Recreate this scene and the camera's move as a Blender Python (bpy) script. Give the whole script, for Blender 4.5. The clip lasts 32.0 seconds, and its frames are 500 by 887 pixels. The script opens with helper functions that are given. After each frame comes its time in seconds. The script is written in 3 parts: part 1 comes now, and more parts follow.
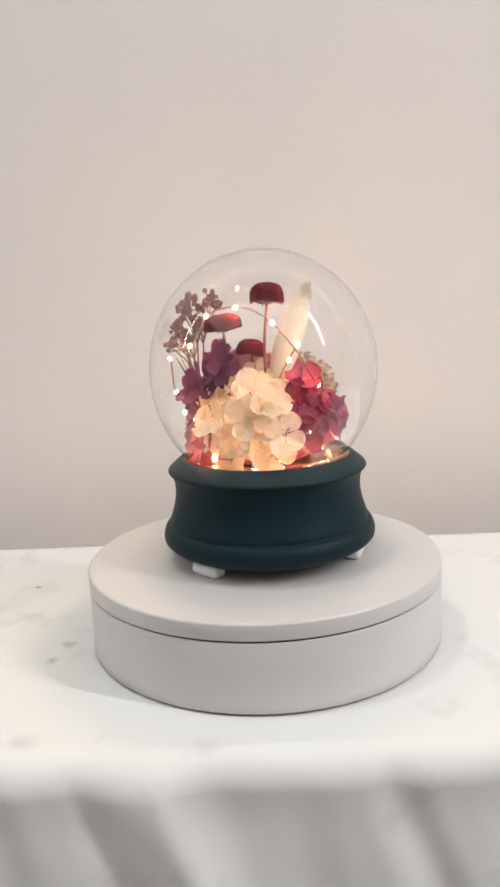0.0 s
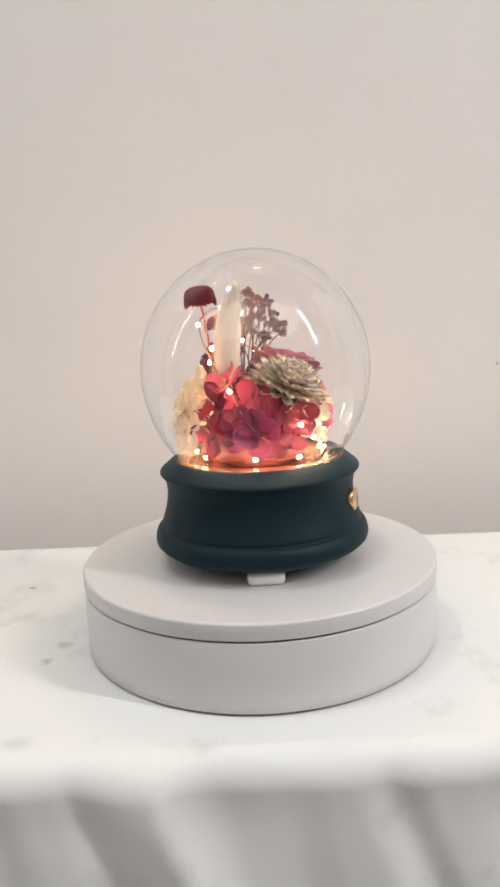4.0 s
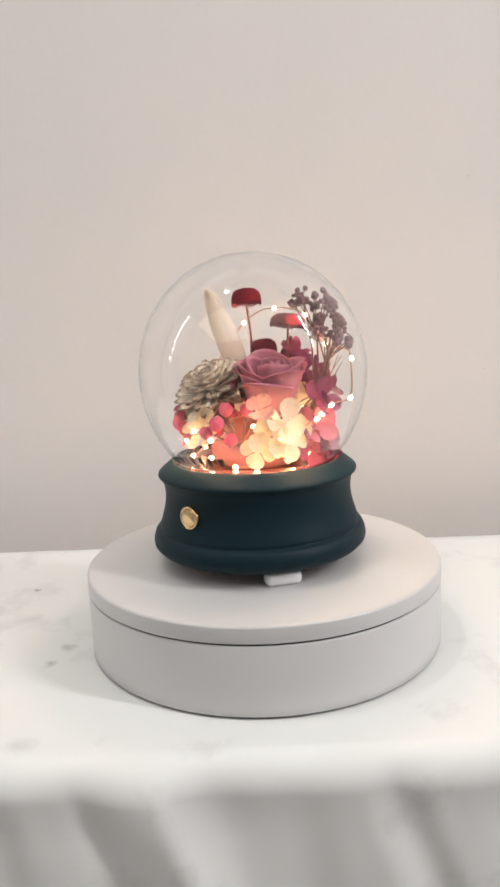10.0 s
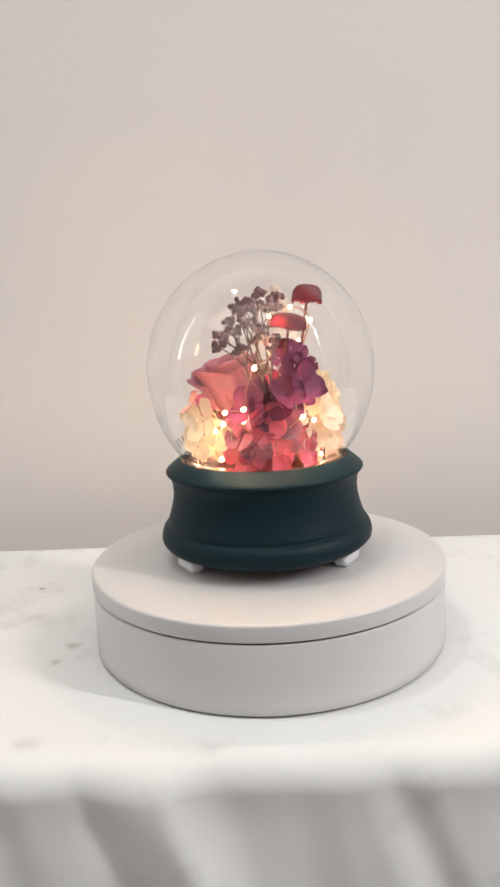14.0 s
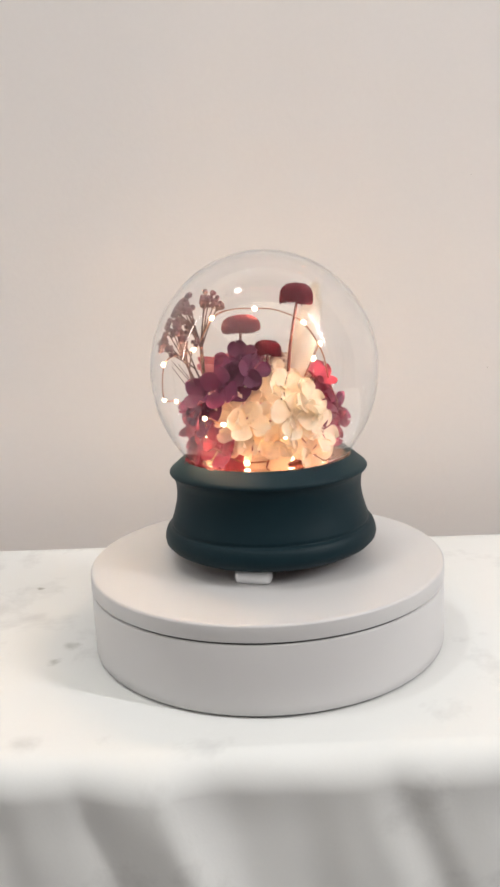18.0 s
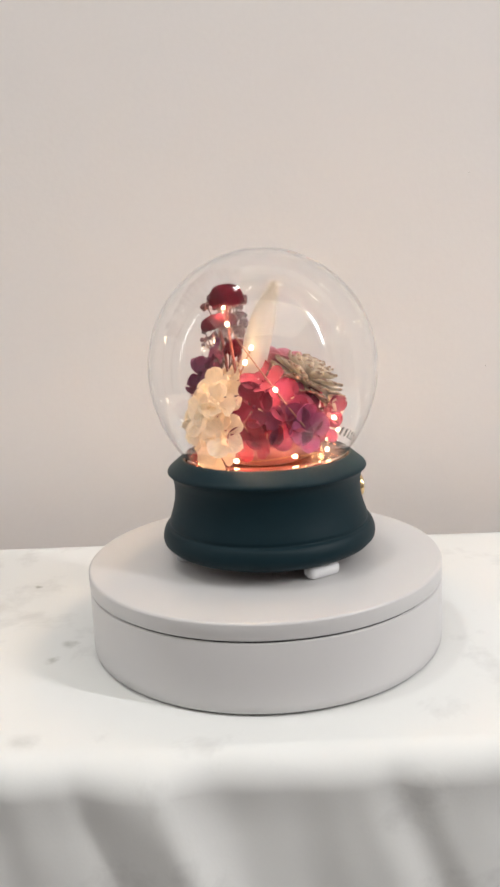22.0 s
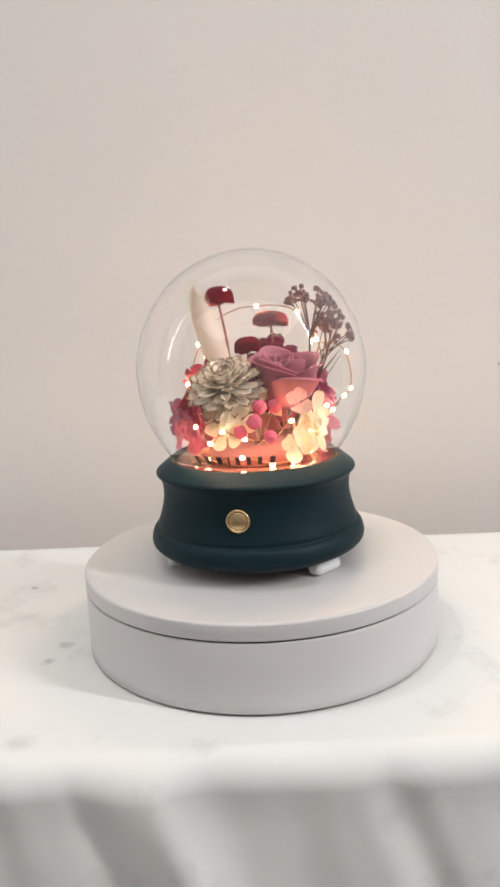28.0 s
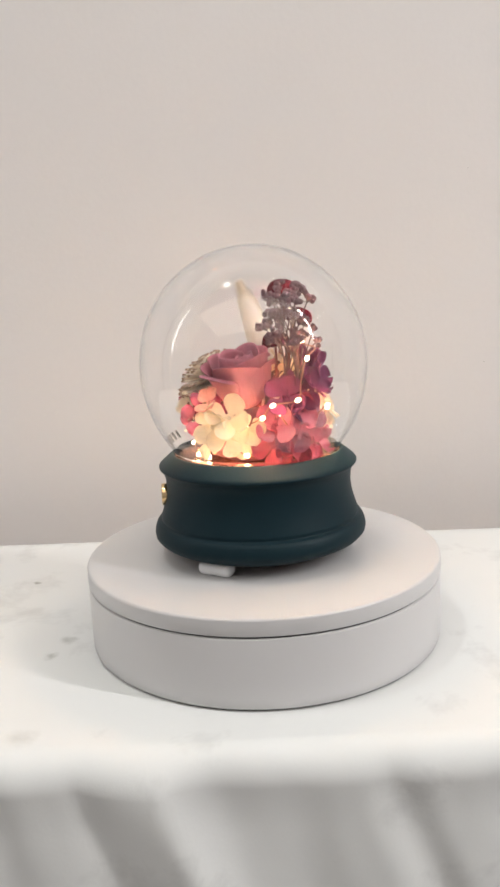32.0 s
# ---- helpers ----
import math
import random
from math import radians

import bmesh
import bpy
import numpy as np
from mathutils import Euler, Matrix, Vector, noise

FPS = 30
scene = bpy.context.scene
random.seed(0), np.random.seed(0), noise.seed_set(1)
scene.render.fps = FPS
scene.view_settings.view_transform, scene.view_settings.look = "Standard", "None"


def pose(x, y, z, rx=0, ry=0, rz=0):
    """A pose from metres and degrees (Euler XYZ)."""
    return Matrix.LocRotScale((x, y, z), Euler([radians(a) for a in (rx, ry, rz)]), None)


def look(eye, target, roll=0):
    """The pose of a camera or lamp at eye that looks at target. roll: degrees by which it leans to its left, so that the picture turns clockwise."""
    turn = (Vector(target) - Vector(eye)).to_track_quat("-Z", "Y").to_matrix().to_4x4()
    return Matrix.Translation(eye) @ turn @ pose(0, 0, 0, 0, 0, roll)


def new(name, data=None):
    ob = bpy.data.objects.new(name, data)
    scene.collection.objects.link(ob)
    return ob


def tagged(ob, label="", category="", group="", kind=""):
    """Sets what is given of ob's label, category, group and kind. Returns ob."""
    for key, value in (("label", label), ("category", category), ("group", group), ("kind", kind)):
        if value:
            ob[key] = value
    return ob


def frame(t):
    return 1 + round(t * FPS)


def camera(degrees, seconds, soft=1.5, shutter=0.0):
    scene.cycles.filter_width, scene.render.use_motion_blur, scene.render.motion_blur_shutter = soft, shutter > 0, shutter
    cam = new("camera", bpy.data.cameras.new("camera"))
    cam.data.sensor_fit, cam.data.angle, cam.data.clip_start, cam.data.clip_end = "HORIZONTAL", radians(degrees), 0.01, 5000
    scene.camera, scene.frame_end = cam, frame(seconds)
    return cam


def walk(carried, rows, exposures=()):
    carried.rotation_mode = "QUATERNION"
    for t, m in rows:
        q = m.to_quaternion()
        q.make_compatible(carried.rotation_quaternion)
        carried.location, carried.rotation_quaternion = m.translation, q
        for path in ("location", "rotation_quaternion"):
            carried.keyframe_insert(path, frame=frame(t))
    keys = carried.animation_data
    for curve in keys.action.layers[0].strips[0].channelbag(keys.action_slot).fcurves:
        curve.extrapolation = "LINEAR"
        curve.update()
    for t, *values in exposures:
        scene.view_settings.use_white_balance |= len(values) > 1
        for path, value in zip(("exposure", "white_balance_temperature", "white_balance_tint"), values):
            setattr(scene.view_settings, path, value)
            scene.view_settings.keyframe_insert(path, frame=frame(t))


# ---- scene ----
EYE = (0.0, -0.4235, 0.1928)
cam = camera(36.26, 32.0, soft=2.8)
walk(cam, [
    (0, pose(*EYE, 78.933, 2.604, 0.196)), (0.5, pose(*EYE, 78.965, 2.605, 0.201)), (1, pose(*EYE, 78.979, 2.605, 0.208)),
    (1.5, pose(*EYE, 78.947, 2.604, 0.193)), (2, pose(*EYE, 78.936, 2.604, 0.139)), (2.5, pose(*EYE, 78.936, 2.604, 0.083)),
    (3, pose(*EYE, 78.922, 2.604, 0.022)), (3.5, pose(*EYE, 78.933, 2.604, -0.087)), (5.5, pose(*EYE, 78.791, 2.603, -0.348)),
    (6, pose(*EYE, 78.770, 2.603, -0.321)), (6.5, pose(*EYE, 78.763, 2.603, -0.261)), (7, pose(*EYE, 78.777, 2.603, -0.204)),
    (7.5, pose(*EYE, 78.834, 2.603, -0.134)), (8, pose(*EYE, 78.926, 2.604, -0.073)), (8.5, pose(*EYE, 79.011, 2.605, -0.048)),
    (9, pose(*EYE, 79.050, 2.605, -0.025)), (9.5, pose(*EYE, 79.071, 2.605, 0.029)), (10, pose(*EYE, 79.128, 2.606, 0.130)),
    (10.5, pose(*EYE, 79.191, 2.606, 0.254)), (11, pose(*EYE, 79.252, 2.607, 0.362)), (11.5, pose(*EYE, 79.287, 2.607, 0.438)),
    (12, pose(*EYE, 79.248, 2.607, 0.479)), (12.5, pose(*EYE, 79.191, 2.606, 0.483)), (13, pose(*EYE, 79.160, 2.606, 0.489)),
    (13.5, pose(*EYE, 79.117, 2.606, 0.498)), (14, pose(*EYE, 79.071, 2.605, 0.474)), (14.5, pose(*EYE, 79.046, 2.605, 0.456)),
    (16.5, pose(*EYE, 79.117, 2.606, 0.430)), (17, pose(*EYE, 79.131, 2.606, 0.424)), (17.5, pose(*EYE, 79.110, 2.606, 0.402)),
    (18, pose(*EYE, 79.050, 2.605, 0.364)), (18.5, pose(*EYE, 78.983, 2.605, 0.308)), (19, pose(*EYE, 78.929, 2.604, 0.266)),
    (19.5, pose(*EYE, 78.876, 2.604, 0.267)), (20, pose(*EYE, 78.841, 2.603, 0.273)), (20.5, pose(*EYE, 78.834, 2.603, 0.269)),
    (21, pose(*EYE, 78.848, 2.603, 0.263)), (21.5, pose(*EYE, 78.883, 2.604, 0.240)), (22, pose(*EYE, 78.915, 2.604, 0.216)),
    (22.5, pose(*EYE, 78.929, 2.604, 0.210)), (23, pose(*EYE, 78.933, 2.604, 0.189)), (23.5, pose(*EYE, 78.933, 2.604, 0.146)),
    (24, pose(*EYE, 78.922, 2.604, 0.125)), (24.5, pose(*EYE, 78.894, 2.604, 0.123)), (25, pose(*EYE, 78.869, 2.604, 0.122)),
    (25.5, pose(*EYE, 78.862, 2.604, 0.122)), (27.5, pose(*EYE, 78.933, 2.604, -0.031)), (28, pose(*EYE, 78.933, 2.604, -0.069)),
    (28.5, pose(*EYE, 78.922, 2.604, -0.088)), (29, pose(*EYE, 78.880, 2.604, -0.044)), (29.5, pose(*EYE, 78.827, 2.603, 0.057)),
    (30, pose(*EYE, 78.788, 2.603, 0.136)), (30.5, pose(*EYE, 78.752, 2.603, 0.145)), (31, pose(*EYE, 78.721, 2.602, 0.115)),
    (31.5, pose(*EYE, 78.675, 2.602, 0.106)), (32, pose(*EYE, 78.607, 2.601, 0.110)),
])

# ---- world and lights ----
world = bpy.data.worlds.new("world")
scene.world = world
world.use_nodes = True
world.node_tree.nodes["Background"].inputs[0].default_value = (0.9, 0.92, 1.0, 1)
world.node_tree.nodes["Background"].inputs[1].default_value = 0.05
scene.view_settings.exposure = -0.14


def area_lamp(name, m, sx, sy, watts, colour):
    data = bpy.data.lights.new(name, "AREA")
    data.shape, data.size, data.size_y, data.energy, data.color = "RECTANGLE", sx, sy, watts, colour
    ob = new(name, data)
    ob.matrix_world = m
    return ob


# broad overhead fill, added out of view to set the general brightness
area_lamp("overhead_fill_lamp", pose(0.0, -1.40, 1.60, 0, 0, 0), 3.2, 1.6, 19.6, (1.0, 0.985, 0.965))
# small unseen lamp, added to throw a soft shadow right of the turntable
spot_light = area_lamp("added_shadow_lamp", pose(-0.42, -0.12, 1.585, 0, 0, 0), 0.10, 0.10, 4.7, (0.97, 1.0, 0.97))
spot_light.data.shape = "DISK"
# tall side strips, added out of view for side light and arcs in the glass
area_lamp("side_strip_right", look((1.48, -0.72, 0.88), (0, -0.05, 0.1)), 0.05, 1.35, 30.5, (0.99, 0.98, 0.98))
area_lamp("side_strip_left", look((-1.48, -0.10, 0.55), (0, -0.05, 0.1)), 0.04, 1.5, 4.2, (1.0, 0.98, 0.965))


# ---- materials ----
def material(name):
    m = bpy.data.materials.new(name)
    m.use_nodes = True
    nt = m.node_tree
    b = nt.nodes["Principled BSDF"]
    return m, nt, b


def node(nt, kind, **sockets):
    n = nt.nodes.new(kind)
    for k, v in sockets.items():
        n.inputs[k.replace("_", " ")].default_value = v
    return n


def surface(name, colour, rough=0.5, metal=0.0, vary=0.06, scale=40.0, fine=400.0, bump=0.1, spec=0.5, coat=0.0, rand=0.0, dist=0.001):
    """Two scales of noise in the colour, fine relief, and a shift of value from piece to piece."""
    m, nt, b = material(name)
    tc = nt.nodes.new("ShaderNodeTexCoord")
    n1 = node(nt, "ShaderNodeTexNoise", Scale=scale, Detail=4.0)
    n2 = node(nt, "ShaderNodeTexNoise", Scale=fine, Detail=3.0)
    for n in (n1, n2):
        nt.links.new(tc.outputs["Object"], n.inputs["Vector"])
    mix = nt.nodes.new("ShaderNodeMix")
    mix.data_type = "RGBA"
    lo = [max(0.0, c * (1 - 2 * vary)) for c in colour]
    hi = [min(1.0, c * (1 + 2 * vary)) for c in colour]
    mix.inputs["A"].default_value, mix.inputs["B"].default_value = (*lo, 1), (*hi, 1)
    add = nt.nodes.new("ShaderNodeMath")
    add.operation = "MULTIPLY_ADD"
    add.inputs[1].default_value = 0.35
    nt.links.new(n2.outputs["Fac"], add.inputs[0])
    scl = nt.nodes.new("ShaderNodeMath")
    scl.operation = "MULTIPLY"
    scl.inputs[1].default_value = 0.65
    nt.links.new(n1.outputs["Fac"], scl.inputs[0])
    nt.links.new(scl.outputs[0], add.inputs[2])
    nt.links.new(add.outputs[0], mix.inputs["Factor"])
    col = mix.outputs["Result"]
    if rand:
        info = nt.nodes.new("ShaderNodeObjectInfo")
        hsv = nt.nodes.new("ShaderNodeHueSaturation")
        mr = nt.nodes.new("ShaderNodeMapRange")
        mr.inputs["To Min"].default_value, mr.inputs["To Max"].default_value = 1 - rand, 1 + rand
        nt.links.new(info.outputs["Random"], mr.inputs["Value"])
        nt.links.new(mr.outputs[0], hsv.inputs["Value"])
        nt.links.new(col, hsv.inputs["Color"])
        col = hsv.outputs["Color"]
    nt.links.new(col, b.inputs["Base Color"])
    b.inputs["Roughness"].default_value = rough
    b.inputs["Metallic"].default_value = metal
    b.inputs["Specular IOR Level"].default_value = spec
    b.inputs["Coat Weight"].default_value = coat
    if bump:
        bp = node(nt, "ShaderNodeBump", Strength=bump, Distance=dist)
        nt.links.new(n2.outputs["Fac"], bp.inputs["Height"])
        nt.links.new(bp.outputs[0], b.inputs["Normal"])
    return m, nt, b, col


def petal_material(name, colour, through_colour, amount=0.45, rough=0.55, rand=0.18, edge=None, veins=0.72):
    """Dry petal: diffuse front with light passing through it, veins along its length."""
    m, nt, b, col = surface(name, colour, rough, vary=0.12, scale=120, fine=900, bump=0.25, rand=rand, spec=0.25, dist=0.0004)
    tc = nt.nodes.new("ShaderNodeTexCoord")
    stretch = nt.nodes.new("ShaderNodeMapping")
    stretch.inputs["Scale"].default_value = (1.1, 9.0, 1.0)
    nt.links.new(tc.outputs["UV"], stretch.inputs["Vector"])
    vein = node(nt, "ShaderNodeTexNoise", Scale=2.2, Detail=3.0, Roughness=0.6)
    nt.links.new(stretch.outputs["Vector"], vein.inputs["Vector"])
    vramp = nt.nodes.new("ShaderNodeValToRGB")
    vramp.color_ramp.elements[0].position, vramp.color_ramp.elements[1].position = 0.36, 0.56
    vramp.color_ramp.elements[0].color, vramp.color_ramp.elements[1].color = (veins, veins, veins, 1), (1, 1, 1, 1)
    nt.links.new(vein.outputs["Fac"], vramp.inputs[0])
    vmix = nt.nodes.new("ShaderNodeMix")
    vmix.data_type, vmix.blend_type = "RGBA", "MULTIPLY"
    vmix.inputs["Factor"].default_value = 1.0
    nt.links.new(col, vmix.inputs["A"])
    nt.links.new(vramp.outputs[0], vmix.inputs["B"])
    col = vmix.outputs["Result"]
    nt.links.new(col, b.inputs["Base Color"])
    if edge:
        sep = nt.nodes.new("ShaderNodeSeparateXYZ")
        nt.links.new(tc.outputs["UV"], sep.inputs[0])
        ramp = nt.nodes.new("ShaderNodeValToRGB")
        ramp.color_ramp.elements[0].position, ramp.color_ramp.elements[1].position = 0.90, 0.98
        ramp.color_ramp.elements[0].color, ramp.color_ramp.elements[1].color = (0, 0, 0, 1), (1, 1, 1, 1)
        nt.links.new(sep.outputs["X"], ramp.inputs[0])
        mx = nt.nodes.new("ShaderNodeMix")
        mx.data_type = "RGBA"
        mx.inputs["B"].default_value = (*edge, 1)
        nt.links.new(ramp.outputs[0], mx.inputs["Factor"])
        nt.links.new(col, mx.inputs["A"])
        col = mx.outputs["Result"]
        nt.links.new(col, b.inputs["Base Color"])
    tr = nt.nodes.new("ShaderNodeBsdfTranslucent")
    tint = nt.nodes.new("ShaderNodeMix")
    tint.data_type, tint.blend_type = "RGBA", "MULTIPLY"
    tint.inputs["Factor"].default_value = 0.5
    tint.inputs["B"].default_value = (*through_colour, 1)
    nt.links.new(col, tint.inputs["A"])
    nt.links.new(tint.outputs["Result"], tr.inputs["Color"])
    ms = nt.nodes.new("ShaderNodeMixShader")
    ms.inputs[0].default_value = amount
    nt.links.new(b.outputs[0], ms.inputs[1])
    nt.links.new(tr.outputs[0], ms.inputs[2])
    nt.links.new(ms.outputs[0], nt.nodes["Material Output"].inputs["Surface"])
    return m


WALL = surface("wall_paint", (0.690, 0.654, 0.636), 0.75, vary=0.025, scale=3.5, fine=220, bump=0.12, spec=0.25)[0]
# grey of the unseen room sides, tuned for the light they bounce
ROOM = surface("unseen_room_grey", (0.50, 0.495, 0.505), 0.8, vary=0.03, scale=2, fine=90, bump=0.1)[0]
FLOOR = surface("floor_boards", (0.20, 0.185, 0.18), 0.45, vary=0.2, scale=6, fine=80, bump=0.1)[0]
WHITE = surface("white_plastic", (0.555, 0.545, 0.545), 0.36, vary=0.015, scale=20, fine=900, bump=0.04, dist=0.0003)[0]
SEAM = surface("dark_seam", (0.045, 0.043, 0.043), 0.8, vary=0.1)[0]
CHIP = surface("grey_chip", (0.40, 0.37, 0.35), 0.7, vary=0.1)[0]
TEAL = surface("dark_teal_lacquer", (0.0034, 0.0165, 0.0230), 0.50, vary=0.10, scale=30, fine=700, bump=0.05, spec=0.17, dist=0.0003)[0]
GOLD = surface("brushed_gold", (0.80, 0.58, 0.31), 0.2, 1.0, vary=0.06, scale=200, fine=1500, bump=0.08, dist=0.0002)[0]
COPPER = surface("rose_gold_mirror", (0.50, 0.27, 0.18), 0.22, 1.0, vary=0.08, scale=60, fine=600, bump=0.02, dist=0.0002)[0]
RUBBER = surface("white_rubber", (0.74, 0.74, 0.75), 0.5, vary=0.03, bump=0.05)[0]
# reddish shade and reflection below the base, put into the colour
UNDER = surface("underside_red_shade", (0.10, 0.04, 0.035), 0.6, vary=0.1)[0]
INK = surface("black_print", (0.02, 0.015, 0.015), 0.5, vary=0.1)[0]
LENS = surface("unlit_blue_lens", (0.05, 0.06, 0.20), 0.25, vary=0.05)[0]
WIRE = surface("copper_wire", (0.40, 0.20, 0.13), 0.35, 0.8, vary=0.1, bump=0)[0]
FOAM = petal_material("crimson_foam", (0.30, 0.115, 0.115), (1.0, 0.5, 0.45), 0.10, 0.4)
CREAM = petal_material("cream_petal", (0.87, 0.72, 0.56), (1.0, 0.82, 0.60), 0.44, rand=0.08, veins=0.86)
IVORY = petal_material("ivory_petal", (0.90, 0.78, 0.61), (1.0, 0.86, 0.64), 0.45, rand=0.08, veins=0.88)
MAGENTA = petal_material("magenta_petal", (0.27, 0.050, 0.118), (1.0, 0.5, 0.6), 0.28, rand=0.25)
CRIMSON = petal_material("crimson_petal", (0.235, 0.024, 0.055), (1.0, 0.5, 0.55), 0.26, rand=0.3)
PURPLE = petal_material("plum_petal", (0.15, 0.031, 0.080), (0.95, 0.5, 0.6), 0.36, rand=0.3)
ROSY = petal_material("rosy_petal", (0.42, 0.088, 0.125), (1.0, 0.5, 0.5), 0.16, rand=0.22)
MAUVE = petal_material("mauve_petal", (0.30, 0.085, 0.135), (1.0, 0.5, 0.55), 0.26, rand=0.2)
SCARLET = petal_material("scarlet_petal", (0.27, 0.036, 0.066), (1.0, 0.46, 0.50), 0.30, rand=0.2)
BLUSH = petal_material("blush_petal", (0.80, 0.47, 0.40), (1.0, 0.72, 0.60), 0.42, rand=0.1)
HOTPINK = petal_material("hot_pink_petal_blob", (0.70, 0.19, 0.29), (1.0, 0.5, 0.5), 0.45, rand=0.15)
ROSE = petal_material("mauve_rose_petal", (0.50, 0.20, 0.255), (1.0, 0.62, 0.52), 0.42, rand=0.08, veins=0.84)
SOLA = petal_material("grey_sage_petal", (0.80, 0.70, 0.575), (1.0, 0.87, 0.64), 0.22, 0.95, rand=0.12, veins=0.78, edge=(0.30, 0.20, 0.14))
GRASS = petal_material("cream_grass", (0.98, 0.87, 0.77), (1.0, 0.88, 0.76), 0.50, 0.8, rand=0.05, veins=1.0)
MUSH = surface("dark_red_velvet", (0.080, 0.003, 0.008), 0.9, vary=0.25, scale=300, fine=1500, bump=0.5, spec=0.05, dist=0.0006)[0]
MUSHSTEM = surface("red_brown_stem", (0.19, 0.045, 0.035), 0.7, vary=0.2, scale=300, fine=1500, bump=0.2)[0]
BERRY = surface("dusty_mauve_berry", (0.098, 0.038, 0.043), 0.6, vary=0.2, scale=400, fine=1800, bump=0.4, rand=0.35, dist=0.0004)[0]
TWIG = surface("dark_twig", (0.065, 0.030, 0.026), 0.7, vary=0.2, scale=300, fine=1500, bump=0.3)[0]


def glow_material(name, colour, strength):
    m, nt, b = material(name)
    b.inputs["Base Color"].default_value = (1, 0.9, 0.7, 1)
    b.inputs["Emission Color"].default_value = (*colour, 1)
    b.inputs["Emission Strength"].default_value = strength
    return m


BEAD = glow_material("lit_warm_bead", (1.0, 0.67, 0.38), 600.0)
# faint glow for the added, unseen fixtures; the area lamps do the lighting
PANEL = glow_material("added_panel_glow", (1.0, 0.96, 0.92), 0.08)

GLASS, gnt, gb = material("clear_glass")
gb.inputs["Base Color"].default_value = (1, 1, 1, 1)
gb.inputs["Transmission Weight"].default_value = 1.0
gb.inputs["Roughness"].default_value = 0.0
gb.inputs["IOR"].default_value = 1.40

CLOTH, cnt, cb, ccol = surface("white_satin_cloth", (0.735, 0.742, 0.732), 0.62, vary=0.015, scale=14, fine=700, bump=0.06, dist=0.0006)
ctc = cnt.nodes.new("ShaderNodeTexCoord")
cn = node(cnt, "ShaderNodeTexNoise", Scale=17.0, Detail=5.0, Roughness=0.6, Distortion=0.25)
cramp = cnt.nodes.new("ShaderNodeValToRGB")
cramp.color_ramp.elements[0].position, cramp.color_ramp.elements[1].position = 0.25, 0.43
cramp.color_ramp.elements[0].color, cramp.color_ramp.elements[1].color = (0.58, 0.57, 0.57, 1), (1, 1, 1, 1)
cmix = cnt.nodes.new("ShaderNodeMix")
cmix.data_type, cmix.blend_type = "RGBA", "MULTIPLY"
cmix.inputs["Factor"].default_value = 0.58
cmap = cnt.nodes.new("ShaderNodeMapping")
cmap.inputs["Location"].default_value = (0.62, 0.31, 0.043)
cnt.links.new(ctc.outputs["Object"], cmap.inputs["Vector"])
cnt.links.new(cmap.outputs["Vector"], cn.inputs["Vector"])
cnt.links.new(cn.outputs["Fac"], cramp.inputs[0])
cnt.links.new(ccol, cmix.inputs["A"])
cnt.links.new(cramp.outputs[0], cmix.inputs["B"])
cout = cmix.outputs["Result"]
cwarp = node(cnt, "ShaderNodeTexNoise", Scale=120.0, Detail=3.0, Roughness=0.6)
cnt.links.new(ctc.outputs["Object"], cwarp.inputs["Vector"])
cshift = cnt.nodes.new("ShaderNodeVectorMath")
cshift.operation = "MULTIPLY_ADD"
cshift.inputs[1].default_value = (0.010, 0.010, 0.0)
cnt.links.new(cwarp.outputs["Color"], cshift.inputs[0])
cnt.links.new(ctc.outputs["Object"], cshift.inputs[2])
# small grey smudges on the cloth: place, radius, strength
for mx, my, mr, ms in ((-0.1569, 0.0757, 0.0032, 0.95), (-0.1141, -0.0143, 0.0065, 0.5), (-0.1193, -0.0346, 0.0055, 0.55), (-0.1123, -0.1135, 0.01, 0.3)):
    cdist = cnt.nodes.new("ShaderNodeVectorMath")
    cdist.operation = "DISTANCE"
    cdist.inputs[1].default_value = (mx + 0.005, my + 0.005, 0.0)
    cnt.links.new(cshift.outputs[0], cdist.inputs[0])
    cfade = cnt.nodes.new("ShaderNodeMapRange")
    cfade.interpolation_type = "SMOOTHSTEP"
    cfade.inputs["From Min"].default_value, cfade.inputs["From Max"].default_value = 0.0, mr
    cfade.inputs["To Min"].default_value, cfade.inputs["To Max"].default_value = ms, 0.0
    cnt.links.new(cdist.outputs["Value"], cfade.inputs["Value"])
    csm = cnt.nodes.new("ShaderNodeMix")
    csm.data_type, csm.blend_type = "RGBA", "MULTIPLY"
    csm.inputs["B"].default_value = (0.42, 0.42, 0.38, 1)
    cnt.links.new(cfade.outputs["Result"], csm.inputs["Factor"])
    cnt.links.new(cout, csm.inputs["A"])
    cout = csm.outputs["Result"]
cnt.links.new(cout, cb.inputs["Base Color"])


# ---- mesh helpers ----
def mesh_of(name, bm, mat, smooth=True):
    me = bpy.data.meshes.new(name)
    bmesh.ops.recalc_face_normals(bm, faces=bm.faces)
    bm.to_mesh(me)
    bm.free()
    me.materials.append(mat)
    if smooth:
        me.polygons.foreach_set("use_smooth", [True] * len(me.polygons))
    return me


def part(name, bm, mat, parent=None, label="", m=None, smooth=True):
    """Links a bmesh (or a mesh already made) as one object under parent."""
    me = bm if isinstance(bm, bpy.types.Mesh) else mesh_of(name, bm, mat, smooth)
    ob = new(name, me)
    if parent:
        ob.parent = parent
    if m is not None:
        ob.matrix_basis = m
    if label:
        tagged(ob, label)
    return ob


